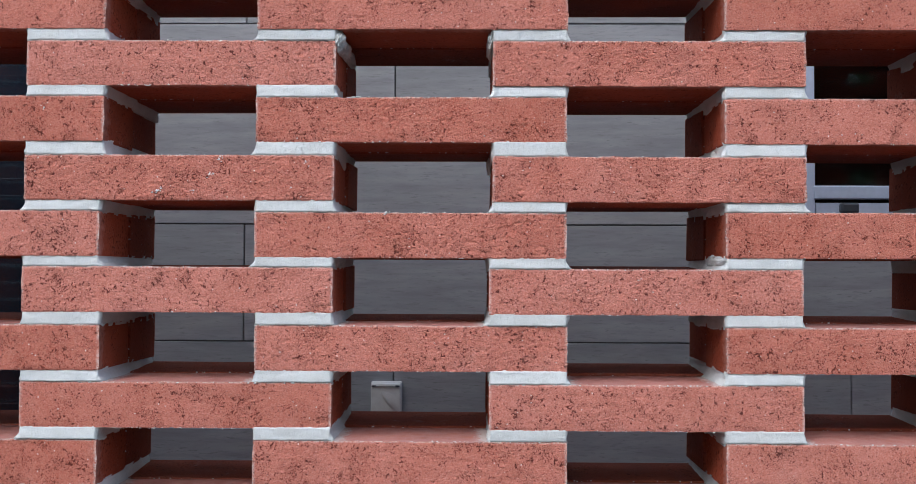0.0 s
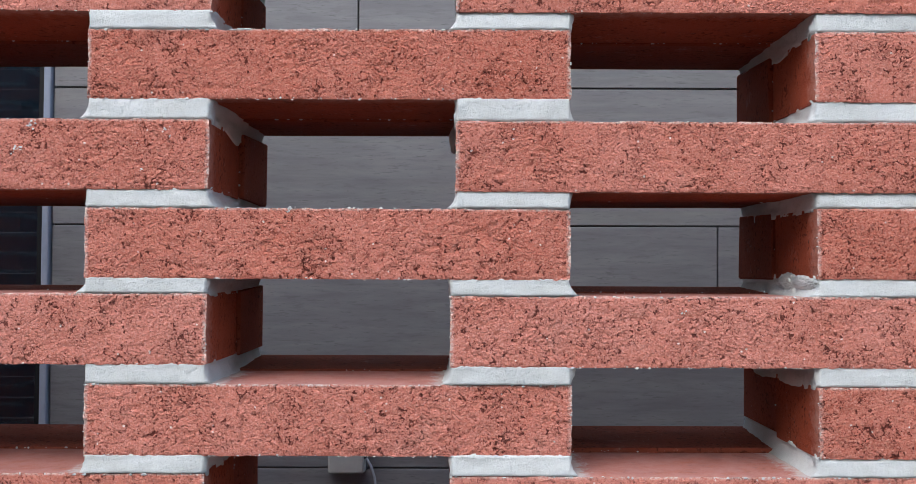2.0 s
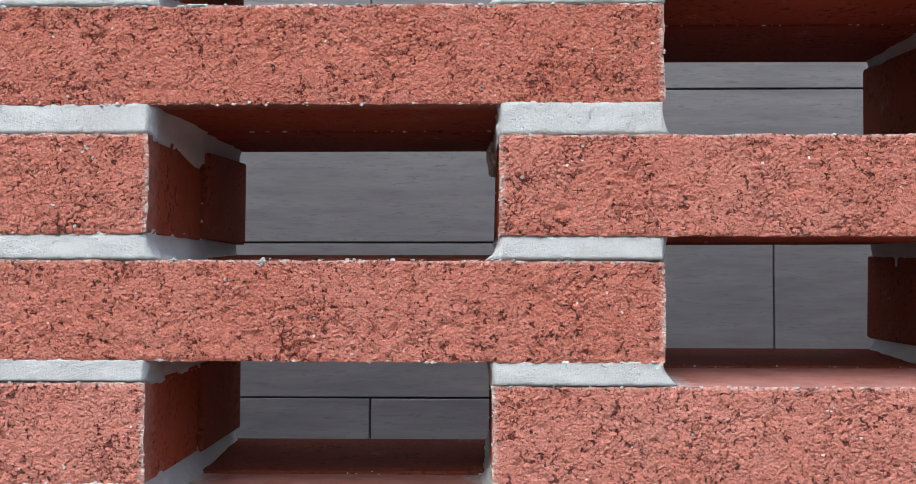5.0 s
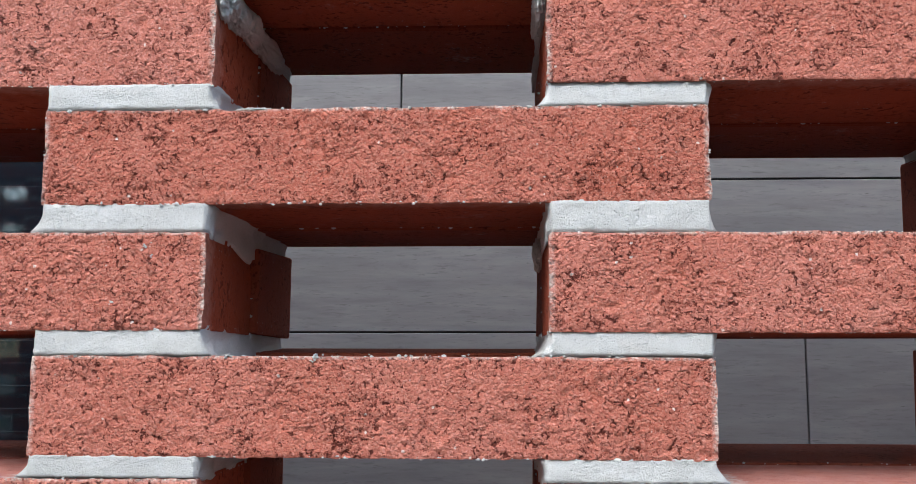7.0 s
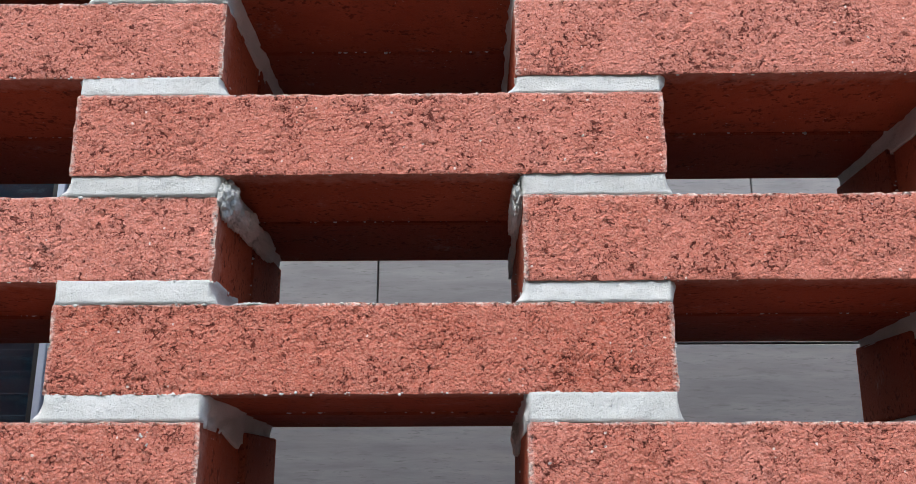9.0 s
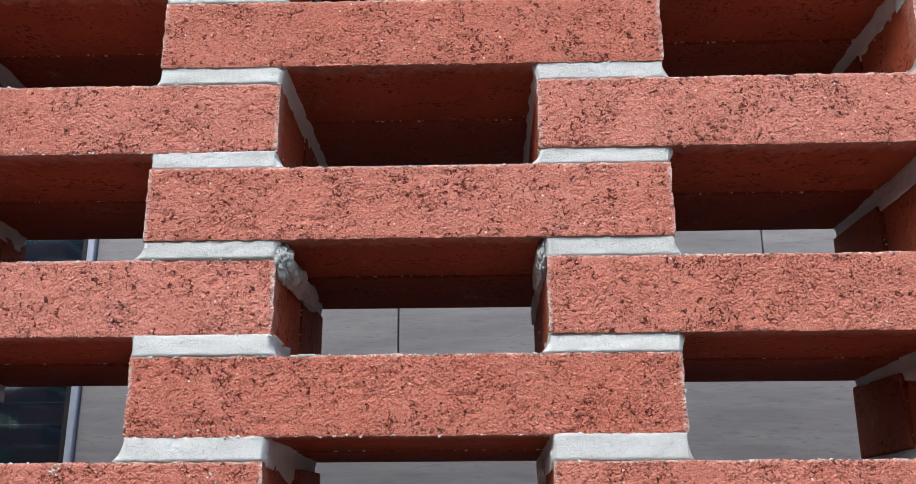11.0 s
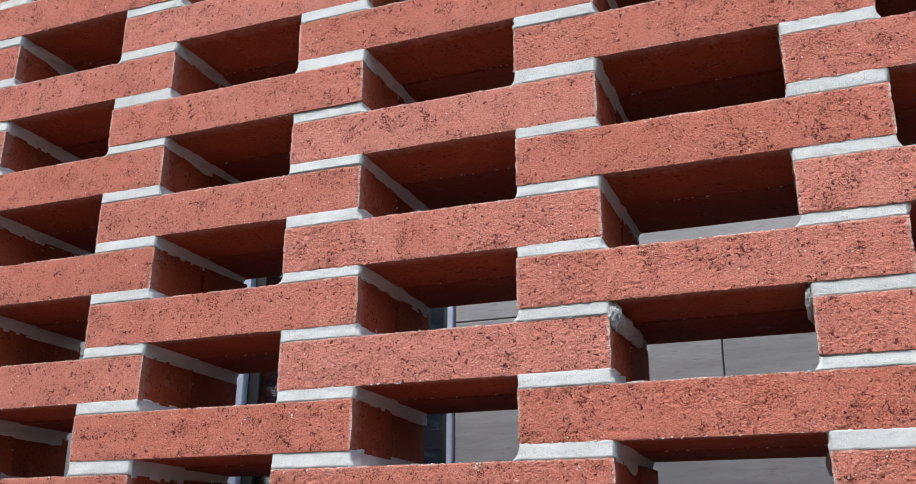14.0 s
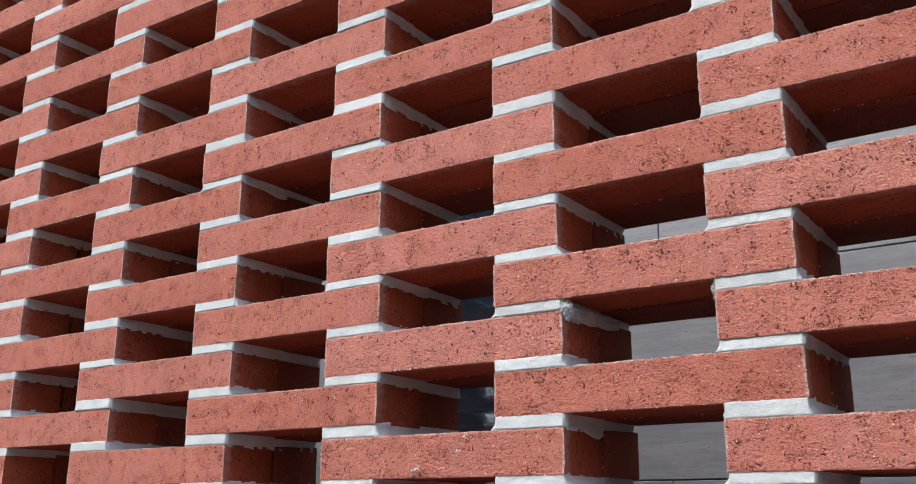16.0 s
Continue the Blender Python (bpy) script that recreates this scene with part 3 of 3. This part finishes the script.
def brick_mesh(seed, step, depth=FRONT):
    """One brick, its corner at the origin: a coarse front face with worn edges, smooth sides, and a closed back."""
    off = Vector((seed * 3.7, seed * 1.3, seed * 5.1))
    turn = random.Random(seed)
    radii = [turn.choice((0.0006, 0.0010, 0.0015, 0.0022, 0.0032)) for _ in range(4)]
    nx, nz = max(2, round(LENGTH / step)), max(2, round(HIGH / step))
    verts, faces, slots, smooth = [], [], [], []

    def relief(x, z):
        p = Vector((x, 0, z)) + off
        e = min(x, LENGTH - x, z, HIGH - z)
        mask = min(1.0, max(0.0, (noise.noise(p * 30) + 0.22) * 2.2))
        d1, d2 = noise.voronoi(p * 190)[0][:2]
        f1, f2 = noise.voronoi(p * 330 + off)[0][:2]
        crack = math.exp(-(d2 - d1) / 0.10)
        pit = max(0.0, noise.noise(p * 170) - 0.28) * max(0.0, noise.noise(p * 42 + off) + 0.40)
        d = 0.0003 * noise.noise(p * 50) + mask * (0.0007 * (d1 - 0.35) + 0.0004 * crack) + 0.0007 * (f1 - 0.35) + 0.0003 * noise.noise(p * 260)
        d += 0.0030 * min(0.4, pit * 4)
        return min(0.0030, max(-0.0008, d)) + 0.0005 * math.exp(-max(e, 0.0) / 0.0007)

    for j in range(nz + 1):
        for i in range(nx + 1):
            x, z = LENGTH * i / nx, HIGH * j / nz
            p = Vector((x * 1.0, seed, z)) + off
            jx = 0.0009 * noise.noise(p * 140) + 0.0006 * noise.noise(p * 45)
            jz = 0.0008 * noise.noise(p * 150 + Vector((9, 9, 9))) + 0.0005 * noise.noise(p * 30)
            edge_x = i in (0, nx)
            edge_z = j in (0, nz)
            sx = (jx - 0.0002) * (-1 if i == 0 else 1) if edge_x else jx * 0.4
            sz = (jz - 0.0002) * (-1 if j == 0 else 1) if edge_z else jz * 0.4
            vx, vz = x + sx, z + sz
            k = (0 if x < LENGTH / 2 else 1) + (0 if z < HIGH / 2 else 2)
            r = radii[k]
            ex, ez = (r - x if k % 2 == 0 else x - LENGTH + r), (r - z if k < 2 else z - HIGH + r)
            if ex > 0 and ez > 0 and math.hypot(ex, ez) > r:
                pull = 1 - r / math.hypot(ex, ez)
                vx += -pull * ex * (-1 if k % 2 == 0 else 1)
                vz += -pull * ez * (-1 if k < 2 else 1)
            verts.append((vx, relief(x, z), vz))
    for j in range(nz):
        for i in range(nx):
            a = j * (nx + 1) + i
            faces.append([a, a + 1, a + nx + 2, a + nx + 1])
            slots.append(0)
            smooth.append(True)
    loop = [i for i in range(nx + 1)] + [j * (nx + 1) + nx for j in range(1, nz + 1)]
    loop += [nz * (nx + 1) + i for i in range(nx - 1, -1, -1)] + [j * (nx + 1) for j in range(nz - 1, 0, -1)]
    prev = list(range(len(verts), len(verts) + len(loop)))
    verts += [verts[k] for k in loop]
    for y, pull in ((0.0030, 0.9), (0.016, 0.45), (depth, 0.2)):
        ring = []
        for k in loop:
            vx, vy, vz = verts[k]
            i, j = k % (nx + 1), k // (nx + 1)
            bx, bz = LENGTH * i / nx, HIGH * j / nz
            ring.append(len(verts))
            verts.append((bx + (vx - bx) * pull, y, bz + (vz - bz) * pull))
        for n in range(len(loop)):
            m = (n + 1) % len(loop)
            faces.append([prev[m], prev[n], ring[n], ring[m]])
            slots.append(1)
            smooth.append(False)
        prev = ring
    faces.append(prev[::-1])
    slots.append(1)
    smooth.append(False)
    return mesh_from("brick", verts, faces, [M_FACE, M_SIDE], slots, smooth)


def rear_brick_mesh(seed):
    rng = random.Random(seed)
    bm = box_bm(0, LENGTH, 0, REAR1 - REAR0, 0, HIGH, 0.0013, 1)
    for v in bm.verts:
        if v.co.z > HIGH / 2:                  # the top rises a little towards the back
            v.co.z += 0.0018 + 0.0040 * v.co.y / (REAR1 - REAR0)
        v.co += Vector((rng.uniform(-1, 1), rng.uniform(-1, 1), rng.uniform(-1, 1))) * 0.0007
    me = bpy.data.meshes.new("brick")
    bm.to_mesh(me)
    bm.free()
    me.materials.append(M_SIDE_REAR)
    return me


OVER = LENGTH - PITCH_X / 2                    # overlap of two courses


def mortar_mesh(seed, kind):
    """A bed of mortar between two courses. kind 1: the upper brick ends at x = 0; kind -1: it ends at x = OVER."""
    rng = random.Random(seed)
    off = Vector((seed * 2.9, 4.0, seed * 1.7))
    levels = (-0.003, -0.0004, 0.0005, 0.0024, 0.0048, 0.0072, 0.0096, 0.0118, 0.0134, 0.0146, 0.0172)
    nf, ns, lev = 64, 56, len(levels)
    y0, y1 = 0.0, REAR1 - 0.006
    outline = []                                # (x, y, outward normal)
    for k in range(nf):
        outline.append((OVER * k / (nf - 1), y0, 0, -1))
    for k in range(1, ns):
        outline.append((OVER, y0 + (y1 - y0) * k / (ns - 1), 1, 0))
    for k in range(1, 8):
        outline.append((OVER * (1 - k / 8), y1, 0, 1))
    for k in range(ns):
        outline.append((0.0, y1 - (y1 - y0) * k / ns, -1, 0))
    verts, faces, smooth = [], [], []
    lip = rng.uniform(-0.0006, 0.0004)
    drips = rng.choice((0.0, 0.1, 0.25, 0.6))
    flare_a, flare_b = rng.uniform(0.003, 0.009), rng.uniform(0.001, 0.005)
    for j in range(lev):
        u = j / (lev - 1)
        for x, y, ax, ay in outline:
            p = Vector((x, y, j * 0.004)) + off
            wob = 0.0014 * noise.noise(p * 70) + 0.0007 * noise.noise(p * 210)
            ox = oy = 0.0
            z = levels[j]
            u = min(1.0, max(0.0, z / JOINT))
            sag = 0.5 + 0.5 * noise.noise(Vector((seed, y * 22, ax * 5)))
            if ay == -1:
                oy = 0.0004 + 0.0005 * u ** 1.6 - lip * 0.7 * (1 - u) + wob * 0.5 + 0.0007 * noise.noise(p * 420)
            elif ax:
                low_end = ax * kind < 0        # this end lies on the lower brick's top
                if low_end:
                    ox = ax * (flare_a * (0.4 + sag) * (1 - u) ** 2.2 - 0.0008 + wob * 1.5)
                else:
                    ox = ax * (flare_b * (0.3 + sag) * u ** 2 + wob * 1.5)
                    drip = drips * max(0.0, noise.noise(Vector((seed * 1.7, y * 18, 3.0))) - 0.05) * (0.014 + 0.010 * noise.noise(Vector((seed, y * 70, 8.0))))
                    drip += max(0.0, noise.noise(Vector((seed, y * 60, 8.0)))) * 0.0022
                    if u < 0.2 and drip > 0.001:
                        z -= drip
                        ox = ax * (0.0012 + 0.06 * drip)
                    elif u < 0.45 and drip > 0.001:
                        ox = ax * max(ax * ox, 0.0016 + 0.12 * drip)
                if y < 0.004:
                    oy = 0.0015 * u
            corner = 0.0025 if (y <= y0 and (x <= 0 or x >= OVER)) else 0.0
            if ay == -1 and x in (0.0, OVER):
                end = -1 if x == 0.0 else 1
                low_end = end * kind < 0
                ox = end * ((flare_a * (1 - u) ** 2.2 if low_end else flare_b * 0.6 * u ** 2) - 0.0012)
            if z < 0 or z > 0.016:
                oy = max(oy, 0.0045) if y < 0.01 else oy
            verts.append((x + ox, y + oy + corner, z))
    n = len(outline)
    for j in range(lev - 1):
        for k in range(n):
            m = (k + 1) % n
            faces.append([j * n + k, j * n + m, (j + 1) * n + m, (j + 1) * n + k])
            smooth.append(True)
    faces += [list(range(n))[::-1], [(lev - 1) * n + k for k in range(n)]]
    smooth += [False, False]
    return mesh_from("mortar_joint", verts, faces, [M_MORTAR], None, smooth)


CLOSE = [brick_mesh(s, 0.0014) for s in range(40, 52)]
FINE = [brick_mesh(s, 0.0027) for s in range(1, 10)]
COARSE = [brick_mesh(s, 0.0055) for s in range(20, 28)]
REARS = [rear_brick_mesh(s) for s in range(6)]
PADS = {k: [mortar_mesh(s + 50 * k, k) for s in range(60, 70)] for k in (1, -1)}


def left_of(row, col):
    return col * PITCH_X + (PITCH_X / 2 if row % 2 else 0.0)


def near(row, x):
    return NEAR_ROWS[0] <= row <= NEAR_ROWS[1] and NEAR_X[0] <= x <= NEAR_X[1] and x > -0.75 - 0.10 * (row + 8)


# millimetres by which some bricks were laid off the line: (course, number): (along, up)
OFFSETS = {(-4, 0): (-0.8, 0.5), (-3, -1): (-0.3, 1.8), (-3, 0): (-1.2, 0.3), (-2, 0): (-1.9, -0.7), (-1, -1): (0.5, -0.6), (-1, 0): (3.0, -1.8),
           (0, -1): (3.6, 2.5), (0, 0): (-1.5, 1.2), (1, -2): (1.2, 2.5), (1, -1): (1.3, 1.4), (1, 0): (2.6, 0.5), (2, -1): (3.9, 1.9),
           (2, 0): (-0.1, 1.0), (3, -2): (0.9, 1.3), (3, -1): (-1.8, 0.0), (5, -1): (-1.7, -2.0), (6, -1): (-0.5, -2.0)}

# the same along the wall for the rear leaf
REAR_SHIFT = {(-1, -1): 5.0, (-1, 0): 4.0, (0, 1): -4.0, (2, 1): -4.0, (1, -1): 1.5, (1, 0): 4.0, (0, -1): 0.0}

LAID = {}


def build_screen():
    rng = random.Random(5)
    rest_v, rest_f, rest_s, mort_v, mort_f = [], [], [], [], []
    count = 0
    beds = []
    for row in range(ROWS_LOW, ROWS_HIGH):
        z = Z_ROW + row * PITCH_Z
        for col in range(-10, 10):
            x = left_of(row, col)
            if near(row, x):
                dx, dy, dz = rng.uniform(-0.0015, 0.0015), rng.uniform(-0.0012, 0.0012), rng.uniform(-0.0008, 0.0008)
                dx, dz = OFFSETS.get((row, col), (dx * 1000, dz * 1000))
                dx, dz = dx / 1000, dz / 1000
                LAID[(row, col)] = (dx, dz)
                if -4 <= row <= 3 and -0.32 < x < 0.32:
                    mesh = CLOSE[count % len(CLOSE)]
                    count += 1
                else:
                    mesh = rng.choice(FINE) if -0.65 < x < 0.75 else rng.choice(COARSE)
                b = new("brick", mesh)
                b.parent = screen
                b.matrix_basis = pose(x + dx, dy, z + dz, 0, rng.uniform(-0.08, 0.08), rng.uniform(-0.2, 0.2))
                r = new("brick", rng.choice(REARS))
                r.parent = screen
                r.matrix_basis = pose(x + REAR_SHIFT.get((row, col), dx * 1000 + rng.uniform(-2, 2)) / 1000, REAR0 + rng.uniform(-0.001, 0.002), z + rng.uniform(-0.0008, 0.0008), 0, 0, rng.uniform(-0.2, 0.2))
            else:
                box_into(rest_v, rest_f, x, x + LENGTH, 0, FRONT, z, z + HIGH)
                rest_s += [0, 1, 1, 1, 1, 1]
                box_into(rest_v, rest_f, x, x + LENGTH, REAR0, REAR1, z, z + HIGH + 0.0055)
                rest_s += [1] * 6
            # mortar over this brick: the upper course's bricks end over it on both sides
            if row == ROWS_HIGH - 1:
                continue
            for kind, xm in ((1, x + PITCH_X / 2), (-1, x)):
                if near(row, x):
                    odd = row % 2
                    beds.append((kind, xm, z, (row, col), (row + 1, col + odd if kind == 1 else col - 1 + odd)))
                else:
                    box_into(mort_v, mort_f, xm + 0.002, xm + OVER - 0.002, 0.003, REAR1 - 0.006, z + HIGH - 0.0005, z + HIGH + JOINT + 0.0005)
    for kind, xm, z, low, upp in beds:
        (lx, lz), (ux, uz) = LAID.get(low, (0, 0)), LAID.get(upp, (0, 0))
        x0, x1 = (ux, lx) if kind == 1 else (lx, ux)
        m = new("mortar_joint", rng.choice(PADS[kind]))
        m.parent = screen
        m.location = (xm + x0, rng.uniform(-0.0004, 0.0008), z + HIGH + lz)
        m.scale = ((OVER + x1 - x0) / OVER, 1, (JOINT + uz - lz) / JOINT)
    o = new("brick_rest", mesh_from("brick_rest", rest_v, rest_f, [M_FACE_REST, M_SIDE_REST], rest_s))
    o.parent = screen
    tagged(o, kind="stuff")
    o = new("mortar_rest", mesh_from("mortar_rest", mort_v, mort_f, [M_MORTAR_REST]))
    o.parent = screen
    tagged(o, kind="stuff")


build_screen()


def crumbs():
    """Specks of dried mortar along the arrises of the bricks."""
    rng = random.Random(11)
    verts, faces = [], []

    ball = bmesh.new()
    bmesh.ops.create_icosphere(ball, subdivisions=1, radius=1.0)
    ball_v = [v.co.copy() for v in ball.verts]
    ball_f = [[v.index for v in f.verts] for f in ball.faces]
    ball.free()

    def bit(c, r):
        k = len(verts)
        sx, sy, sz = r * rng.uniform(0.7, 1.6), r * rng.uniform(0.6, 1.0), r * rng.uniform(0.5, 1.1)
        verts.extend([(c[0] + v.x * sx * rng.uniform(0.7, 1.2), c[1] + v.y * sy * rng.uniform(0.7, 1.2), c[2] + v.z * sz * rng.uniform(0.7, 1.2)) for v in ball_v])
        faces.extend([[k + i for i in f] for f in ball_f])

    for row in range(NEAR_ROWS[0], NEAR_ROWS[1]):
        z = Z_ROW + row * PITCH_Z
        for col in range(-4, 2):
            x = left_of(row, col)
            if not near(row, x):
                continue
            x, z = x + LAID[(row, col)][0], Z_ROW + row * PITCH_Z + LAID[(row, col)][1]
            u = 0.0
            while u < LENGTH:                   # lower front edge
                u += rng.expovariate(1 / 0.0042)
                if u < LENGTH:
                    bit((x + u, rng.uniform(0.0004, 0.0016), z + rng.uniform(-0.0004, 0.0012)), rng.choice((0.0003, 0.0004, 0.0004, 0.0005, 0.0006, 0.0010)))
            u = 0.0
            while u < LENGTH:                   # upper front edge
                u += rng.expovariate(1 / 0.007)
                if u < LENGTH:
                    bit((x + u, rng.uniform(0.0006, 0.0025), z + HIGH + rng.uniform(-0.0008, 0.0)), rng.choice((0.0003, 0.0004, 0.0006, 0.0012)))
            u = 0.0
            while u < LENGTH:                   # joint between the two leaves, seen from below
                u += rng.expovariate(1 / 0.010)
                if u < LENGTH:
                    bit((x + u, FRONT + rng.uniform(-0.0006, 0.002), z + 0.0003), rng.choice((0.0004, 0.0005, 0.0007, 0.0013)))
            u = OVER
            while u < PITCH_X / 2:              # bits caught along the step to the rear leaf
                u += rng.expovariate(1 / 0.016)
                bit((x + u, REAR0 + rng.uniform(-0.004, 0.001), z + HIGH + rng.uniform(0.0002, 0.0016)), rng.choice((0.0004, 0.0005, 0.0006, 0.0008, 0.0013)))
            for end in (0.0, LENGTH):           # upright edges
                u = 0.0
                while u < HIGH:
                    u += rng.expovariate(1 / 0.007)
                    if u < HIGH:
                        bit((x + end + (0.0003 if end == 0 else -0.0003), 0.0014, z + u), rng.choice((0.0003, 0.0004, 0.0007)))
                        if rng.random() < 0.4:
                            bit((x + end, FRONT + rng.uniform(0.0, 0.003), z + u), rng.choice((0.0005, 0.0008, 0.0012)))
    o = new("mortar_crumbs", mesh_from("mortar_crumbs", verts, faces, [M_MORTAR_REST]))
    o.parent = screen
    tagged(o, kind="stuff")


crumbs()


def splash(rng, x, z, size):
    """A dried fleck of mortar on a brick's face."""
    bm = bmesh.new()
    n = 11
    mid = bm.verts.new((0, -0.0006 - size * 0.14, 0))
    inner, outer = [], []
    for k in range(n):
        a = 2 * math.pi * k / n
        r = size * rng.uniform(0.55, 1.15)
        outer.append(bm.verts.new((r * math.cos(a), 0.0012, r * 0.8 * math.sin(a))))
        inner.append(bm.verts.new((r * 0.6 * math.cos(a), -0.0004 - size * 0.10 * rng.random(), r * 0.5 * math.sin(a))))
    for k in range(n):
        m = (k + 1) % n
        bm.faces.new((outer[k], outer[m], inner[m], inner[k]))
        bm.faces.new((inner[k], inner[m], mid))
    bmesh.ops.recalc_face_normals(bm, faces=bm.faces[:])
    o = part("mortar_splash", bm, M_MORTAR, screen)
    o.location = (x, 0.0, z)


def splashes():
    rng = random.Random(3)
    spots = ((-265, 1646, 6), (-258, 1640, 3), (-264, 1627, 3), (-124, 1539, 6), (-118, 1545, 3), (-78, 1540, 4), (-46, 1581, 5), (-56, 1561, 5), (621, 1709, 4),
             (411, 1576, 3), (396, 1553, 3), (161, 1513, 4), (476, 1432, 2), (63, 1577, 3), (66, 1571, 2), (44, 1544, 3), (421, 1530, 4), (112, 1514, 3))
    for x, z, size in spots:
        for _ in range(2 + 2 * size):
            u, w = rng.gauss(0, 0.5) * size * 0.0009, rng.gauss(0, 0.5) * size * 0.0006
            splash(rng, x / 1000 + u, z / 1000 + w + 0.5 * u, (0.0005 + size * 0.00024) * rng.uniform(0.4, 1.1))


splashes()


def lump(seed, x, y, z, sx, sy, sz):
    """Mortar squeezed out of a joint and left hanging."""
    bm = bmesh.new()
    bmesh.ops.create_icosphere(bm, subdivisions=5, radius=1.0)
    off = Vector((seed * 4.1, seed * 2.3, 0))
    for v in bm.verts:
        p = v.co + off
        v.co *= 1 + 0.28 * noise.noise(p * 1.6) + 0.22 * noise.noise(p * 4.5) + 0.13 * noise.noise(p * 9) + 0.07 * noise.noise(p * 19)
        v.co = Vector((v.co.x * sx, v.co.y * sy, v.co.z * sz))
    for f in bm.faces:
        f.smooth = True
    o = part("mortar_lump", bm, M_MORTAR, screen)
    o.location = (x, y, z)


END = LENGTH - PITCH_X / 2                     # right end of the bricks numbered -1 in odd courses
top = Z_ROW + PITCH_Z + HIGH
for n, (x, y, z, sx, sy, sz) in enumerate((
        (END + 0.004, 0.014, top + 0.002, 0.008, 0.014, 0.013), (END + 0.004, 0.034, top + 0.000, 0.008, 0.018, 0.012), (END + 0.004, 0.066, top + 0.002, 0.008, 0.024, 0.011), (END + 0.003, 0.120, top + 0.004, 0.007, 0.040, 0.010),
        (PITCH_X / 2 + 0.001, 0.024, top + 0.002, 0.005, 0.022, 0.013), (PITCH_X / 2 + 0.001, 0.062, top + 0.002, 0.005, 0.026, 0.011),
        (PITCH_X / 2 + 0.001, 0.100, Z_ROW - PITCH_Z + HIGH - 0.004, 0.004, 0.012, 0.011),
        (0.123, 0.004, Z_ROW + HIGH + 0.0008, 0.010, 0.003, 0.0014), (PITCH_X - 0.0005, 0.030, Z_ROW - 2 * PITCH_Z - 0.003, 0.0028, 0.026, 0.006),
        (PITCH_X - 0.0005, 0.070, Z_ROW - 2 * PITCH_Z - 0.003, 0.0028, 0.022, 0.008), (-0.84, 0.012, Z_ROW + PITCH_Z + HIGH + 0.003, 0.010, 0.008, 0.005))):
    lump(n + 1, x, y, z, sx, sy, sz)
